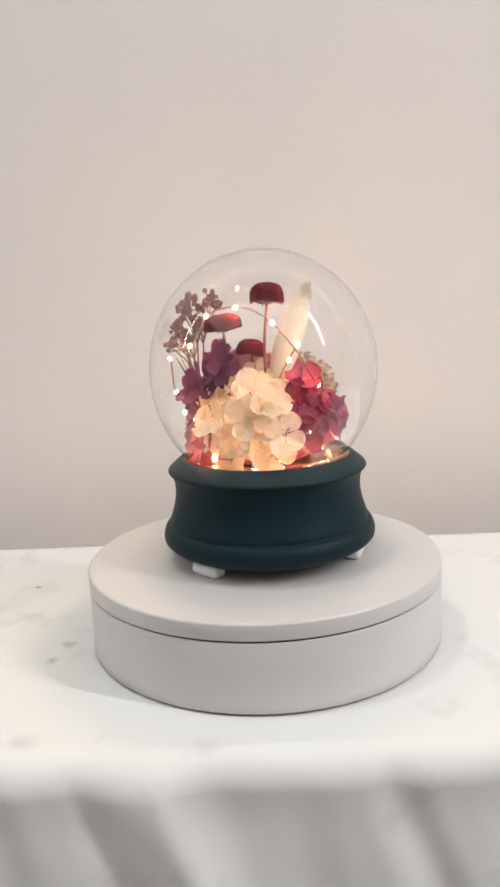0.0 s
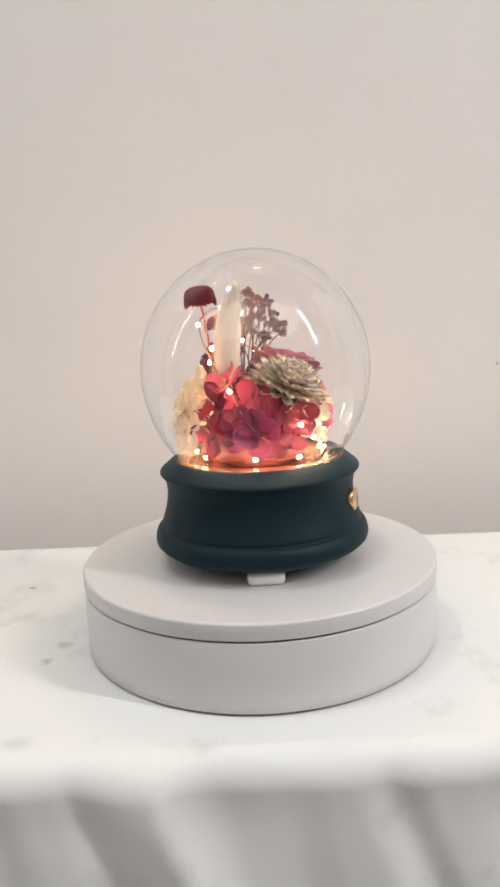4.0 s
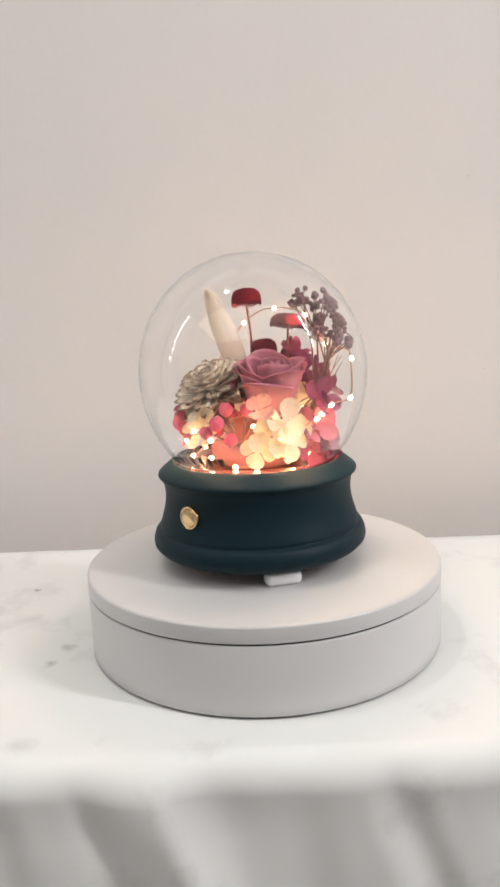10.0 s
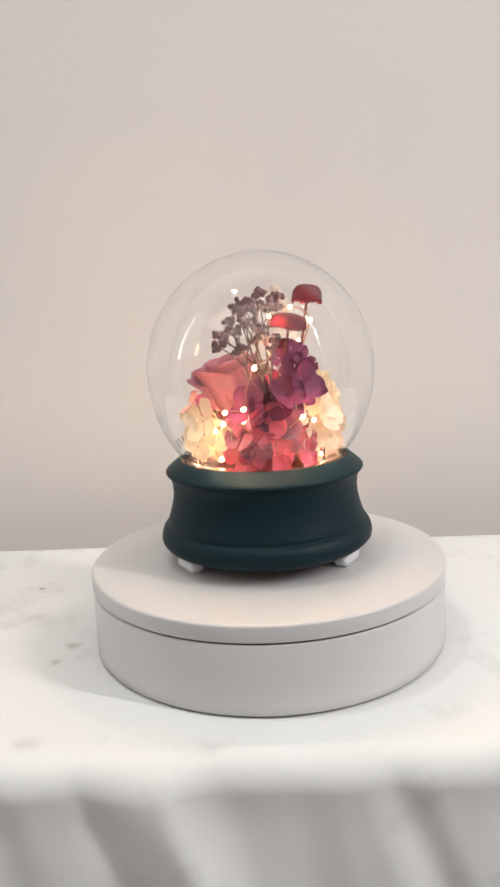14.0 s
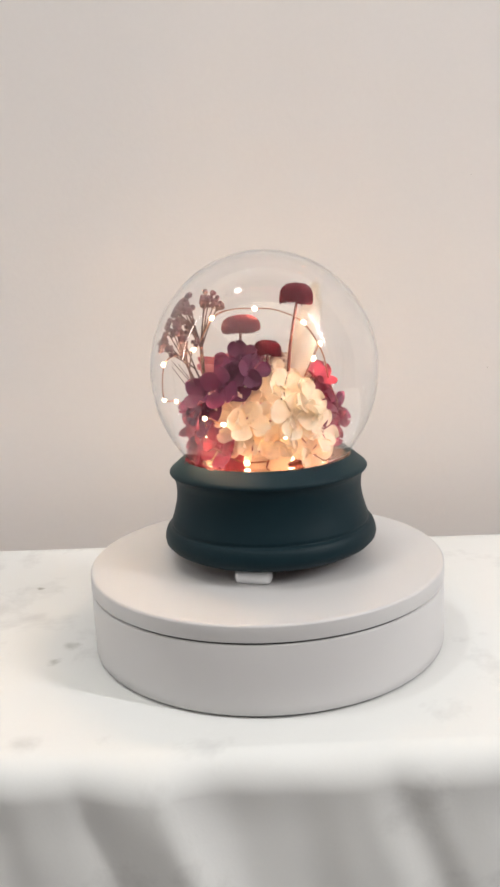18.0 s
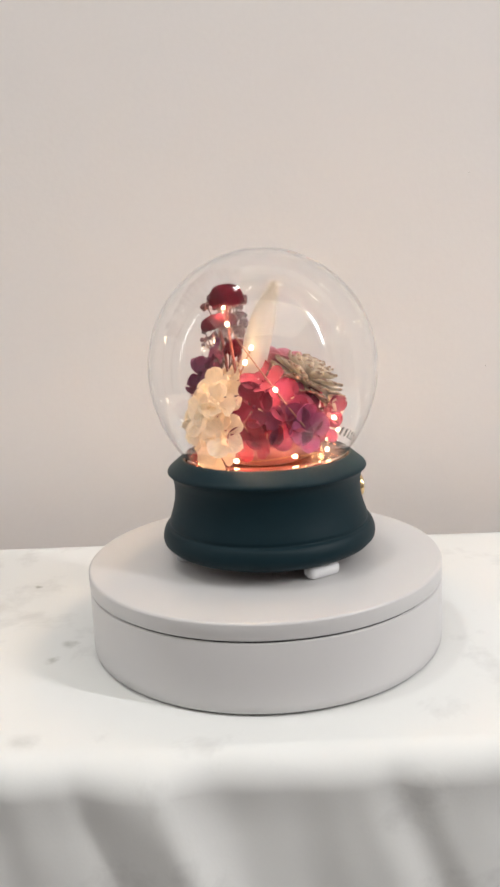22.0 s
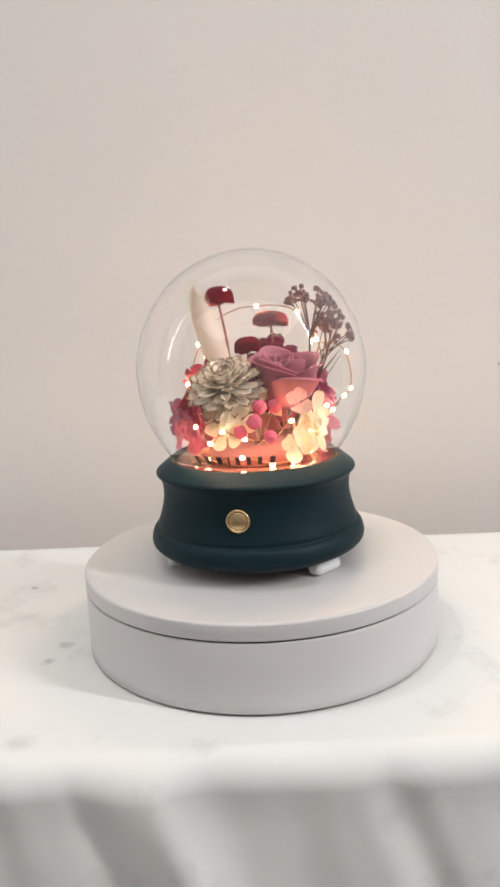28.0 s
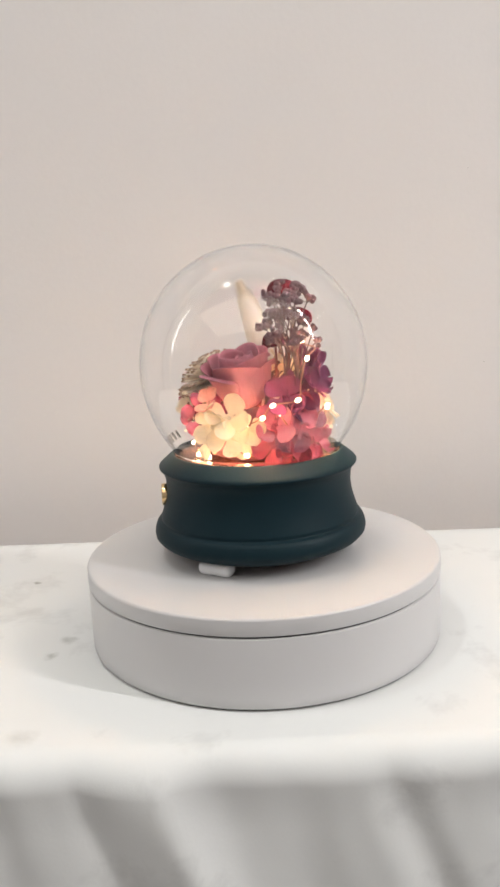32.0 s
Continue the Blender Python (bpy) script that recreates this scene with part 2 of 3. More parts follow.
def lathe(profile, seg=96, close=False):
    """A ring of revolution about z; ends on the axis where r is 0; close joins the last ring to the first."""
    bm = bmesh.new()
    rings = []
    for r, z in profile:
        if r < 1e-6:
            rings.append([bm.verts.new((0, 0, z))])
        else:
            rings.append([bm.verts.new((r * math.cos(2 * math.pi * i / seg), r * math.sin(2 * math.pi * i / seg), z)) for i in range(seg)])
    pairs = list(zip(rings, rings[1:])) + ([(rings[-1], rings[0])] if close else [])
    for a, b in pairs:
        for i in range(seg):
            j = (i + 1) % seg
            q = [a[i % len(a)], a[j % len(a)], b[j % len(b)], b[i % len(b)]]
            q = [v for k, v in enumerate(q) if v not in q[:k]]
            if len(q) > 2:
                bm.faces.new(q)
    return bm


def box(sx, sy, sz, bevel=0.0, bm=None, at=(0, 0, 0)):
    bm = bm or bmesh.new()
    geo = bmesh.ops.create_cube(bm, size=1, matrix=Matrix.Translation(at) @ Matrix.Diagonal((sx, sy, sz, 1)))
    if bevel:
        edges = list({e for v in geo["verts"] for e in v.link_edges})
        bmesh.ops.bevel(bm, geom=edges, offset=bevel, segments=3, affect="EDGES", profile=0.5)
    return bm


def tube(points, radius, seg=6, bm=None, taper=1.0):
    """A round tube through points."""
    bm = bm or bmesh.new()
    pts = [Vector(p) for p in points]
    rings = []
    for i, p in enumerate(pts):
        d = (pts[min(i + 1, len(pts) - 1)] - pts[max(i - 1, 0)]).normalized()
        u = d.orthogonal().normalized() if i == 0 else (rings[-1][1] - d * rings[-1][1].dot(d)).normalized()
        v = d.cross(u)
        r = radius * (1 + (taper - 1) * i / max(1, len(pts) - 1))
        rings.append(([bm.verts.new(p + r * (math.cos(2 * math.pi * k / seg) * u + math.sin(2 * math.pi * k / seg) * v)) for k in range(seg)], u))
    for (a, _), (b, _) in zip(rings, rings[1:]):
        for k in range(seg):
            bm.faces.new((a[k], a[(k + 1) % seg], b[(k + 1) % seg], b[k]))
    bm.faces.new(rings[0][0][::-1])
    bm.faces.new(rings[-1][0])
    return bm


def spline(anchors, steps=8):
    """Catmull-Rom through anchors."""
    a = [Vector(p) for p in anchors]
    a = [2 * a[0] - a[1]] + a + [2 * a[-1] - a[-2]]
    out = []
    for i in range(1, len(a) - 2):
        p0, p1, p2, p3 = a[i - 1:i + 3]
        for k in range(steps):
            t = k / steps
            out.append(0.5 * (2 * p1 + (p2 - p0) * t + (2 * p0 - 5 * p1 + 4 * p2 - p3) * t * t + (3 * p1 - p0 - 3 * p2 + p3) * t ** 3))
    return out + [a[-2]]


def sheet(fn, nu, nv, thick, bm=None, m=None):
    """A petal, closed where it has thickness: fn(u 0..1, v -1..1) gives a point; UV is nearness to the tip, and the place across."""
    bm = bm or bmesh.new()
    uv = bm.loops.layers.uv.verify()
    m = m or Matrix()
    top = [[Vector(fn(i / nu, -1 + 2 * j / nv)) for j in range(nv + 1)] for i in range(nu + 1)]
    near = lambda i, j: (max(0.95 * abs(-1 + 2 * j / nv), i / nu), j / nv)
    tv, bv, val = [], [], {}
    for i in range(nu + 1):
        ra, rb = [], []
        for j in range(nv + 1):
            p = top[i][j]
            du = top[min(i + 1, nu)][j] - top[max(i - 1, 0)][j]
            dv = top[i][min(j + 1, nv)] - top[i][max(j - 1, 0)]
            n = du.cross(dv)
            n = n.normalized() if n.length > 1e-12 else Vector((0, 0, 1))
            a = bm.verts.new(m @ p)
            val[a] = near(i, j)
            ra.append(a)
            if thick:
                b = bm.verts.new(m @ (p + n * thick))
                val[b] = val[a]
                rb.append(b)
        tv.append(ra), bv.append(rb)
    faces = []
    for i in range(nu):
        for j in range(nv):
            faces.append(bm.faces.new((tv[i][j], tv[i + 1][j], tv[i + 1][j + 1], tv[i][j + 1])))
            if thick:
                faces.append(bm.faces.new((bv[i][j], bv[i][j + 1], bv[i + 1][j + 1], bv[i + 1][j])))
    rim = [(0, j) for j in range(nv)] + [(i, nv) for i in range(nu)] + [(nu, j) for j in range(nv, 0, -1)] + [(i, 0) for i in range(nu, 0, -1)]
    for k, (i, j) in enumerate(rim if thick else []):
        i2, j2 = rim[(k + 1) % len(rim)]
        faces.append(bm.faces.new((tv[i][j], tv[i2][j2], bv[i2][j2], bv[i][j])))
    for f in faces:
        for lo in f.loops:
            lo[uv].uv = val[lo.vert]
    return bm


def aim(at, normal, spin=0.0, scale=1.0):
    """A pose at a point with its z along normal."""
    n = Vector(normal).normalized()
    q = n.to_track_quat("Z", "Y").to_matrix().to_4x4()
    return Matrix.Translation(at) @ q @ Matrix.Rotation(spin, 4, "Z") @ Matrix.Scale(scale, 4)


def mm(*v):
    return Vector(v) * 0.001


# ---- the room ----
def slab(name, sx, sy, sz, at, mat, label):
    ob = part(name, box(sx, sy, sz), mat, m=Matrix.Translation(at), smooth=False)
    return tagged(ob, label, name.split("_")[0], kind="structure")


wall = slab("wall_back", 3.4, 0.1, 2.5, (0, 0, 0), WALL, "warm off-white painted plain wall behind the table")
wall.matrix_world = pose(0, 0.2950, 0.45, 0, 0, -1.27)
# unseen sides, floor and ceiling, added to close the room and bounce light
slab("wall_left", 0.1, 2.6, 2.5, (-1.62, -1.1, 0.45), ROOM, "unseen grey side wall added to bounce light")
slab("wall_right", 0.1, 2.6, 2.5, (1.62, -1.1, 0.45), ROOM, "unseen grey side wall added to bounce light")
slab("wall_front", 3.4, 0.1, 2.5, (0, -2.35, 0.45), ROOM, "unseen grey wall behind the camera, added to bounce light")
slab("floor", 3.4, 2.8, 0.1, (0, -1.05, -0.80), FLOOR, "unseen brown floor added to close the room")
slab("ceiling", 3.4, 2.8, 0.1, (0, -1.05, 1.70), ROOM, "unseen grey ceiling added to close the room")
for x, z, size in ((0.1833, 0.2833, 0.6), (0.1989, 0.1225, 0.7), (0.2140, 0.1238, 1.6)):
    part("paint_chip", lathe([(0, 0.0004), (0.0004 * size, 0.0003), (0.0007 * size, 0), (0, 0)], 10), CHIP, wall,
         m=wall.matrix_world.inverted() @ pose(x, 0.2450 - 0.0222 * x, z, 90, 0, 0))
# made-up fixture for the overhead fill
overhead_fill = new("overhead_fill")
overhead_fill.matrix_world = pose(0.0, -1.40, 1.632)
tagged(overhead_fill, "large unseen light panel added overhead as soft fill", "ceiling light")
part("housing", box(3.26, 1.66, 0.03, 0.004), WHITE, overhead_fill)
part("diffuser", box(3.18, 1.58, 0.004, 0.001), PANEL, overhead_fill, m=pose(0, 0, -0.0172))
# made-up fixture for the shadow lamp
downlight = new("downlight")
downlight.matrix_world = pose(-0.42, -0.12, 1.602)
tagged(downlight, "small unseen downlight added to cast the turntable's shadow", "downlight")
part("housing", lathe([(0, 0.012), (0.10, 0.012), (0.10, -0.012), (0.094, -0.014), (0.088, -0.006), (0, -0.006)], 48), WHITE, downlight)
part("diffuser", lathe([(0, -0.0062), (0.086, -0.0062), (0.086, -0.0095), (0, -0.0095)], 48), PANEL, downlight)
# made-up housings for the side strips, standing in for unknown side sources
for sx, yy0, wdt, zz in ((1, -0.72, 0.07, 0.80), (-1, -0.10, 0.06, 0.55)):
    strip = new("unseen_side_strip")
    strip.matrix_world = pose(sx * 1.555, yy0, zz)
    tagged(strip, "tall unseen light strip standing in for a bright side source", "wall light", group="wall lights")
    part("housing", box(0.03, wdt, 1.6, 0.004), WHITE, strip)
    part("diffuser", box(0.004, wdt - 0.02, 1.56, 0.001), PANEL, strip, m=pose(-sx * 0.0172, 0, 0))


# ---- table and cloth ----
def table():
    ob = new("table")
    ob.location = (0, 0, -0.75)
    tagged(ob, "plain wooden table under a white cloth", "table")
    part("tabletop", box(1.3, 0.246, 0.03, 0.004), FLOOR, ob, m=pose(0, 0.029, 0.7338))
    for sx in (-1, 1):
        for sy in (-1, 1):
            part("leg", box(0.05, 0.05, 0.715, 0.004), FLOOR, ob, m=pose(sx * 0.58, 0.029 + sy * 0.085, 0.3575))
    return ob


def tablecloth():
    """A cloth over the tabletop whose front drop hangs in soft folds."""
    nx = 460
    # slope of the front drop along x: folds turn towards and away from the room to fit the camera's view
    slopes = ((-0.1001, 0.00), (-0.0882, -0.05), (-0.0799, -0.32), (-0.0728, 0.20), (-0.0598, 0.36), (-0.0443, 0.36), (-0.0372, -0.75), (-0.0277, -0.40), (-0.0147, -0.10), (-0.0005, 0.10), (0.0398, 0.10), (0.0517, -0.38), (0.0588, -0.30), (0.0636, 0.42), (0.0719, 0.36), (0.0778, -0.20), (0.0920, -0.12), (0.1063, 0.00))
    depth, folds = 0.0, []
    for i in range(nx + 1):
        x = -0.62 + 1.24 * i / nx
        g = 0.0
        for (x0, g0), (x1, g1) in zip(slopes, slopes[1:]):
            if x0 <= x < x1:
                u = (x - x0) / (x1 - x0)
                g = g0 + (g1 - g0) * u * u * (3 - 2 * u)
        depth += g * 1.24 / nx
        folds.append(depth)

    def fold(x):
        u = min(nx - 1e-6, max(0.0, (x + 0.62) / 1.24 * nx))
        i = int(u)
        return folds[i] + (folds[i + 1] - folds[i]) * (u - i)

    prof = [(0.1600, -0.16 + 0.02 * k, 0.0) for k in range(8)] + [(0.1598, -0.004, 0.0), (0.1590, -0.001, 0.0)]
    for k in range(40):
        prof.append((0.158 - k * (0.277 / 39), 0.0, 0.0))
    for k in range(1, 17):
        a = k / 16 * math.pi / 2
        prof.append((-0.119 - 0.017 * math.sin(a), -0.017 * (1 - math.cos(a)), 0.02 * k / 16))
    for k in range(1, 40):
        prof.append((-0.136, -0.017 - 0.0108 * k, 0.02 + k / 39))
    bm = bmesh.new()
    rows = []
    for y, z, drop in prof:
        row = []
        for i in range(nx + 1):
            x = -0.62 + 1.24 * i / nx
            f = 0.0
            if drop > 0:
                s = min(1.0, drop * 32.0)
                lean = x - 0.10 * drop
                away = min(1.0, max(0.0, abs(x) - 0.11) / 0.05)
                f = s * (0.9 * fold(x - 0.16 * (drop - 0.07)) - 0.0045 + (0.003 + 0.009 * away) * noise.noise((lean * 17 + 3.1, 0.4 + drop * 0.9, 0.7)) + 0.0030 * noise.noise((lean * 40, drop * 1.2, 2.2)))
            wob = 0.0006 * noise.noise((x * 7, y * 9, 0.3)) if drop == 0 else 0
            near = max(0.0, 1 - abs(y + 0.125) / 0.03)
            edge = near * (0.0022 * noise.noise((x * 11, 5.0, 0.2)) + 0.0012 * noise.noise((x * 34, 1.0, 4.2)))
            sag = near * 0.0012 * min(0.0, noise.noise((x * 26, y * 40, 9.1)))
            row.append(bm.verts.new((x, y + edge - f - 0.01 * max(0, drop) - 0.0222 * x * max(0, y) / 0.158, z + min(0, wob) + sag)))
        rows.append(row)
    for a, b in zip(rows, rows[1:]):
        for i in range(nx):
            bm.faces.new((a[i], a[i + 1], b[i + 1], b[i]))
    low = bmesh.ops.extrude_face_region(bm, geom=list(bm.faces))
    bmesh.ops.translate(bm, vec=(0, 0.0012, -0.0012), verts=[v for v in low["geom"] if isinstance(v, bmesh.types.BMVert)])
    ob = part("tablecloth", bm, CLOTH)
    return tagged(ob, "white satin tablecloth with faint grey marbling hanging in folds", "tablecloth")


table()
tablecloth()


# ---- turntable ----
TOP = 0.0462


def turntable():
    ob = new("turntable")
    tagged(ob, "round white plastic display turntable on the cloth", "turntable")
    part("base_ring", lathe([(0.0, 0.0002), (0.0988, 0.0002), (0.0992, 0.0005), (0.0992, 0.0010), (0.098, 0.0012), (0, 0.0012)], 128), SEAM, ob, "thin dark base ring")
    part("body", lathe([(0.0, 0.0010), (0.0996, 0.0010), (0.1001, 0.0015), (0.1002, 0.006), (0.1001, 0.0358), (0.0999, 0.0362), (0.095, 0.0363), (0, 0.0363)], 160), WHITE, ob)
    # near-black disc: the gap's shade is put into its colour
    part("gap_shade_disc", lathe([(0.0, 0.0361), (0.0986, 0.0361), (0.0986, 0.0377), (0, 0.0377)], 128), SEAM, ob, "near-black disc giving the gap under the platter its shade")
    platter = part("platter", lathe([(0, 0.0375), (0.0999, 0.0375), (0.1002, 0.0377), (0.1003, 0.0381), (0.1003, 0.0449), (0.1001, 0.0455), (0.0996, 0.0460), (0.0986, TOP), (0.06, TOP), (0, TOP)], 160), WHITE, ob)
    return ob, platter


turntable_thing, platter = turntable()

# ---- flower globe lamp: local z is height above the platter, local x points to the button ----
lamp = new("flower_globe_lamp")
tagged(lamp, "glass globe of dried flowers and fairy lights on dark teal base", "lamp")


def base_parts():
    prof = [(0.0, 0.0072), (0.046, 0.0072), (0.0500, 0.0069), (0.0543, 0.0075), (0.0578, 0.0094), (0.0600, 0.0118), (0.0604, 0.0140),
            (0.0600, 0.0165), (0.0592, 0.0188), (0.0583, 0.0201), (0.0575, 0.0206), (0.0566, 0.0208), (0.0562, 0.0212), (0.0562, 0.0219), (0.0563, 0.0225), (0.0561, 0.0234), (0.0551, 0.0264), (0.0540, 0.0300), (0.0529, 0.0345),
            (0.0523, 0.0395), (0.0525, 0.0440), (0.0531, 0.0472), (0.0540, 0.0489), (0.0551, 0.0500), (0.0557, 0.0506), (0.0559, 0.0512), (0.0558, 0.0518),
            (0.0554, 0.0524), (0.0546, 0.0532), (0.0520, 0.0553), (0.0492, 0.0577), (0.0480, 0.0585), (0.0474, 0.0587), (0.0471, 0.0584), (0.0468, 0.0560), (0, 0.0560)]
    body = part("base", lathe(prof, 160), TEAL, lamp, "satin dark teal turned base")
    part("underside", lathe([(0, 0.0052), (0.044, 0.0052), (0.0455, 0.0058), (0.0455, 0.0073), (0, 0.0073)], 96), UNDER, lamp, "speaker underside with reddish shade and reflection put into its colour")
    part("mirror_plate", lathe([(0, 0.0561), (0.0464, 0.0561), (0.0466, 0.0566), (0.0466, 0.0575), (0.0462, 0.0578), (0.0455, 0.0572), (0, 0.0572)], 128), COPPER, lamp, "rose-gold mirror plate")
    foot = mesh_of("foot", box(0.0195, 0.0088, 0.0073, 0.0030), RUBBER)
    for a in (-67, 54.5, 176):
        part("foot", foot, RUBBER, lamp, "white rubber foot", m=pose(0.0495 * math.cos(radians(a)), 0.0495 * math.sin(radians(a)), 0.0036, 0, 0, a + 90))
    bz = 0.0352
    button = part("button", lathe([(0, -0.004), (0.0062, -0.004), (0.0062, 0.0018), (0.0059, 0.0022), (0.0052, 0.0022), (0.0050, 0.0014), (0, 0.0014)], 48), GOLD, lamp,
                  "round gold push button", m=pose(0.0532, 0, bz, 0, 90, 0))
    part("button_cap", lathe([(0, 0.0005), (0.0047, 0.0005), (0.0047, 0.0020), (0.0044, 0.0022), (0, 0.0022)], 40), GOLD, button)
    part("indicator_light", lathe([(0, -0.001), (0.0012, -0.001), (0.0012, 0.0006), (0.0008, 0.0011), (0, 0.0012)], 16), LENS, lamp,
         "small unlit blue indicator", m=pose(0.0468 * math.cos(radians(-112)), 0.0468 * math.sin(radians(-112)), 0.0066, 180, 0, 0))
    # plain bars in place of the printed mark on the glass
    x = -0.0235
    for k, w in enumerate((0.0042, 0.0050, 0.0050, 0.0018, 0.0042, 0.0040, 0.0042, 0.0052)):
        ang = (x + w / 2) / 0.0478
        bar = part("printed_bar", box(0.0004, w * 0.52, 0.0052, 0.0001), INK, lamp, m=Matrix.Rotation(ang, 4, "Z") @ pose(0.0491, 0, 0.0652, 0, 33, 0))
        x += w + 0.0014
    return body


def dome():
    cz, rad, up, down = 0.1062, 0.0630, 0.0648, 0.0690
    outer = []
    n = 44
    low = math.asin(min(1, (cz - 0.0576) / down))
    for k in range(n + 1):
        a = -low + (math.pi / 2 + low) * k / n
        outer.append((max(0.0, rad * math.cos(a)) if k < n else 0.0, cz + (up if a > 0 else down) * math.sin(a)))
    w = 0.0010
    inner = []
    for k in range(n + 1):
        a = -low + (math.pi / 2 + low) * k / n
        inner.append((max(0.0, (rad - w) * math.cos(a)) if k < n else 0.0, cz + ((up if a > 0 else down) - w) * math.sin(a) if k else outer[0][1]))
    bm = lathe(outer + inner[::-1], 128)
    bm.verts.ensure_lookup_table()
    seg = 128
    a = bm.verts[0:seg]
    b = bm.verts[-seg:]
    for i in range(seg):
        bm.faces.new((a[i], b[i], b[(i + 1) % seg], a[(i + 1) % seg]))
    ob = part("glass_dome", bm, GLASS, lamp, "clear blown glass globe")
    ob.visible_shadow = False
    return ob


base_parts()
dome()
part("floral_foam", lathe([(0, 0.0572), (0.0242, 0.0572), (0.0250, 0.0580), (0.0250, 0.0655), (0.0238, 0.0675), (0.016, 0.072), (0.012, 0.080), (0, 0.082)], 64), FOAM, lamp, "crimson satin floral foam block")


def at(x, y, z):
    """Millimetres, z over the cloth."""
    return Vector((x * 0.001, y * 0.001, z * 0.001 - TOP))


# ---- hydrangeas ----
def floret_mesh(name, mat, seed, size=0.0088, petals=4, frill=0.0):
    """Broad rounded petals round a small eye, each cupped and tilted its own way."""
    rnd = random.Random(seed)
    bm = bmesh.new()
    for k in range(petals):
        cup, curl, wid, ln = rnd.uniform(0.10, 0.55), rnd.uniform(-0.35, 0.30), rnd.uniform(0.45, 0.54), rnd.uniform(0.90, 1.10)
        ph, fold = rnd.uniform(0, 6), rnd.uniform(-0.10, 0.10)

        def petal(u, v):
            u = 1 - (1 - u) ** 1.7
            w = size * max(wid * max(0.0, 1 - abs((u - 0.60) / 0.402) ** (2.0 if u > 0.60 else 1.6)) ** 0.50, 0.15 * (1 - u))
            x = v * w * (1 + frill * 0.06 * math.sin(9 * u + ph))
            y = 0.0005 + size * ln * (u + frill * 0.05 * math.sin(6 * v + ph) * u * u)
            z = size * (0.10 * u + curl * u * u * 0.6 + cup * v * v * u * 0.45 + fold * v * u + (0.02 + 0.05 * frill) * math.sin(3.5 * v + ph + 3 * u) * u)
            return (x, y, z)

        sheet(petal, 11, 10, 0, bm, Matrix.Rotation(2 * math.pi * k / petals + rnd.uniform(-0.16, 0.16), 4, "Z") @ Matrix.Rotation(rnd.uniform(-0.10, 0.38), 4, "X"))
    bmesh.ops.create_icosphere(bm, subdivisions=2, radius=size * 0.085, matrix=Matrix.Translation((0, 0, size * 0.07)))
    return mesh_of(name, bm, mat)


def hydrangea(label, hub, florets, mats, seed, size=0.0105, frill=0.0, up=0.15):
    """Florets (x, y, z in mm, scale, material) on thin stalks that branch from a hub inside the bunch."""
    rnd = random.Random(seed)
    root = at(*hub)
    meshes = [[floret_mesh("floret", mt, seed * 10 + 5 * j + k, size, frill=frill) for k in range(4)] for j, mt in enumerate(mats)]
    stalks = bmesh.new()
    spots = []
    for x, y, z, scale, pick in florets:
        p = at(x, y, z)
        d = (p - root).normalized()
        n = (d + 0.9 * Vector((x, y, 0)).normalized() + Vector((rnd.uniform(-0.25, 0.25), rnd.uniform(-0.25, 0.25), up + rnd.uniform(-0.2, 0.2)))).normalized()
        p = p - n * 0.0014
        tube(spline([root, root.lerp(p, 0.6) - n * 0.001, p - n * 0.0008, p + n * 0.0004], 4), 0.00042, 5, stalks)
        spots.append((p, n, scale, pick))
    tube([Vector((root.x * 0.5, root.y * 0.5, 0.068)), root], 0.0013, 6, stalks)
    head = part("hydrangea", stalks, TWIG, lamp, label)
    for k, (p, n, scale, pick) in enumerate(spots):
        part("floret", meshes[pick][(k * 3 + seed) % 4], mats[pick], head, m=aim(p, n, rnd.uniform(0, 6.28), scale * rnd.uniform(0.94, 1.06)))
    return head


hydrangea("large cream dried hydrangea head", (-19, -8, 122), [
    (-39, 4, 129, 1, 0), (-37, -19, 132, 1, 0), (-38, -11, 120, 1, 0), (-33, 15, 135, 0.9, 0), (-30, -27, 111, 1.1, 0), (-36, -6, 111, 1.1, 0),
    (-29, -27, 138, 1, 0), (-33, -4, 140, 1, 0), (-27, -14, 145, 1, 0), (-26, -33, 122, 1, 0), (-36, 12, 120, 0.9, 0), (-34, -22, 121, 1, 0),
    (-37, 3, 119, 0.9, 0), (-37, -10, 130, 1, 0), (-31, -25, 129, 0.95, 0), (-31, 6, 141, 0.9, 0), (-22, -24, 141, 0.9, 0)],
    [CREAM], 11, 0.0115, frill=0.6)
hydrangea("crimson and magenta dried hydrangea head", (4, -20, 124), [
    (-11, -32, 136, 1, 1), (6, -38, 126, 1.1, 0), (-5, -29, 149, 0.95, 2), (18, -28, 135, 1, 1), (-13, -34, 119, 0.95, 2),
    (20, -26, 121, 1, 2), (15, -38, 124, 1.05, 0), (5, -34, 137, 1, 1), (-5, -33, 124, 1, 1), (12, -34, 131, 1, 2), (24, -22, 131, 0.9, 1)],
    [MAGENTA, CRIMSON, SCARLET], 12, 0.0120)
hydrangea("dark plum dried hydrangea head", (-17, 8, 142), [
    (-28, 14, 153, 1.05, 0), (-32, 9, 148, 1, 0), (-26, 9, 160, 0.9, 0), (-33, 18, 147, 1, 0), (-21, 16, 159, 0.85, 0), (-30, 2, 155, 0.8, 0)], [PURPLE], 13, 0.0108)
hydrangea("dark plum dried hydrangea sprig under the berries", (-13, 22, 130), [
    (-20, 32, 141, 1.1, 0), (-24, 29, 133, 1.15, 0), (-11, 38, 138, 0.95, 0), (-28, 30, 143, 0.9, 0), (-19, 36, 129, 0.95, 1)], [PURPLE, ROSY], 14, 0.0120)
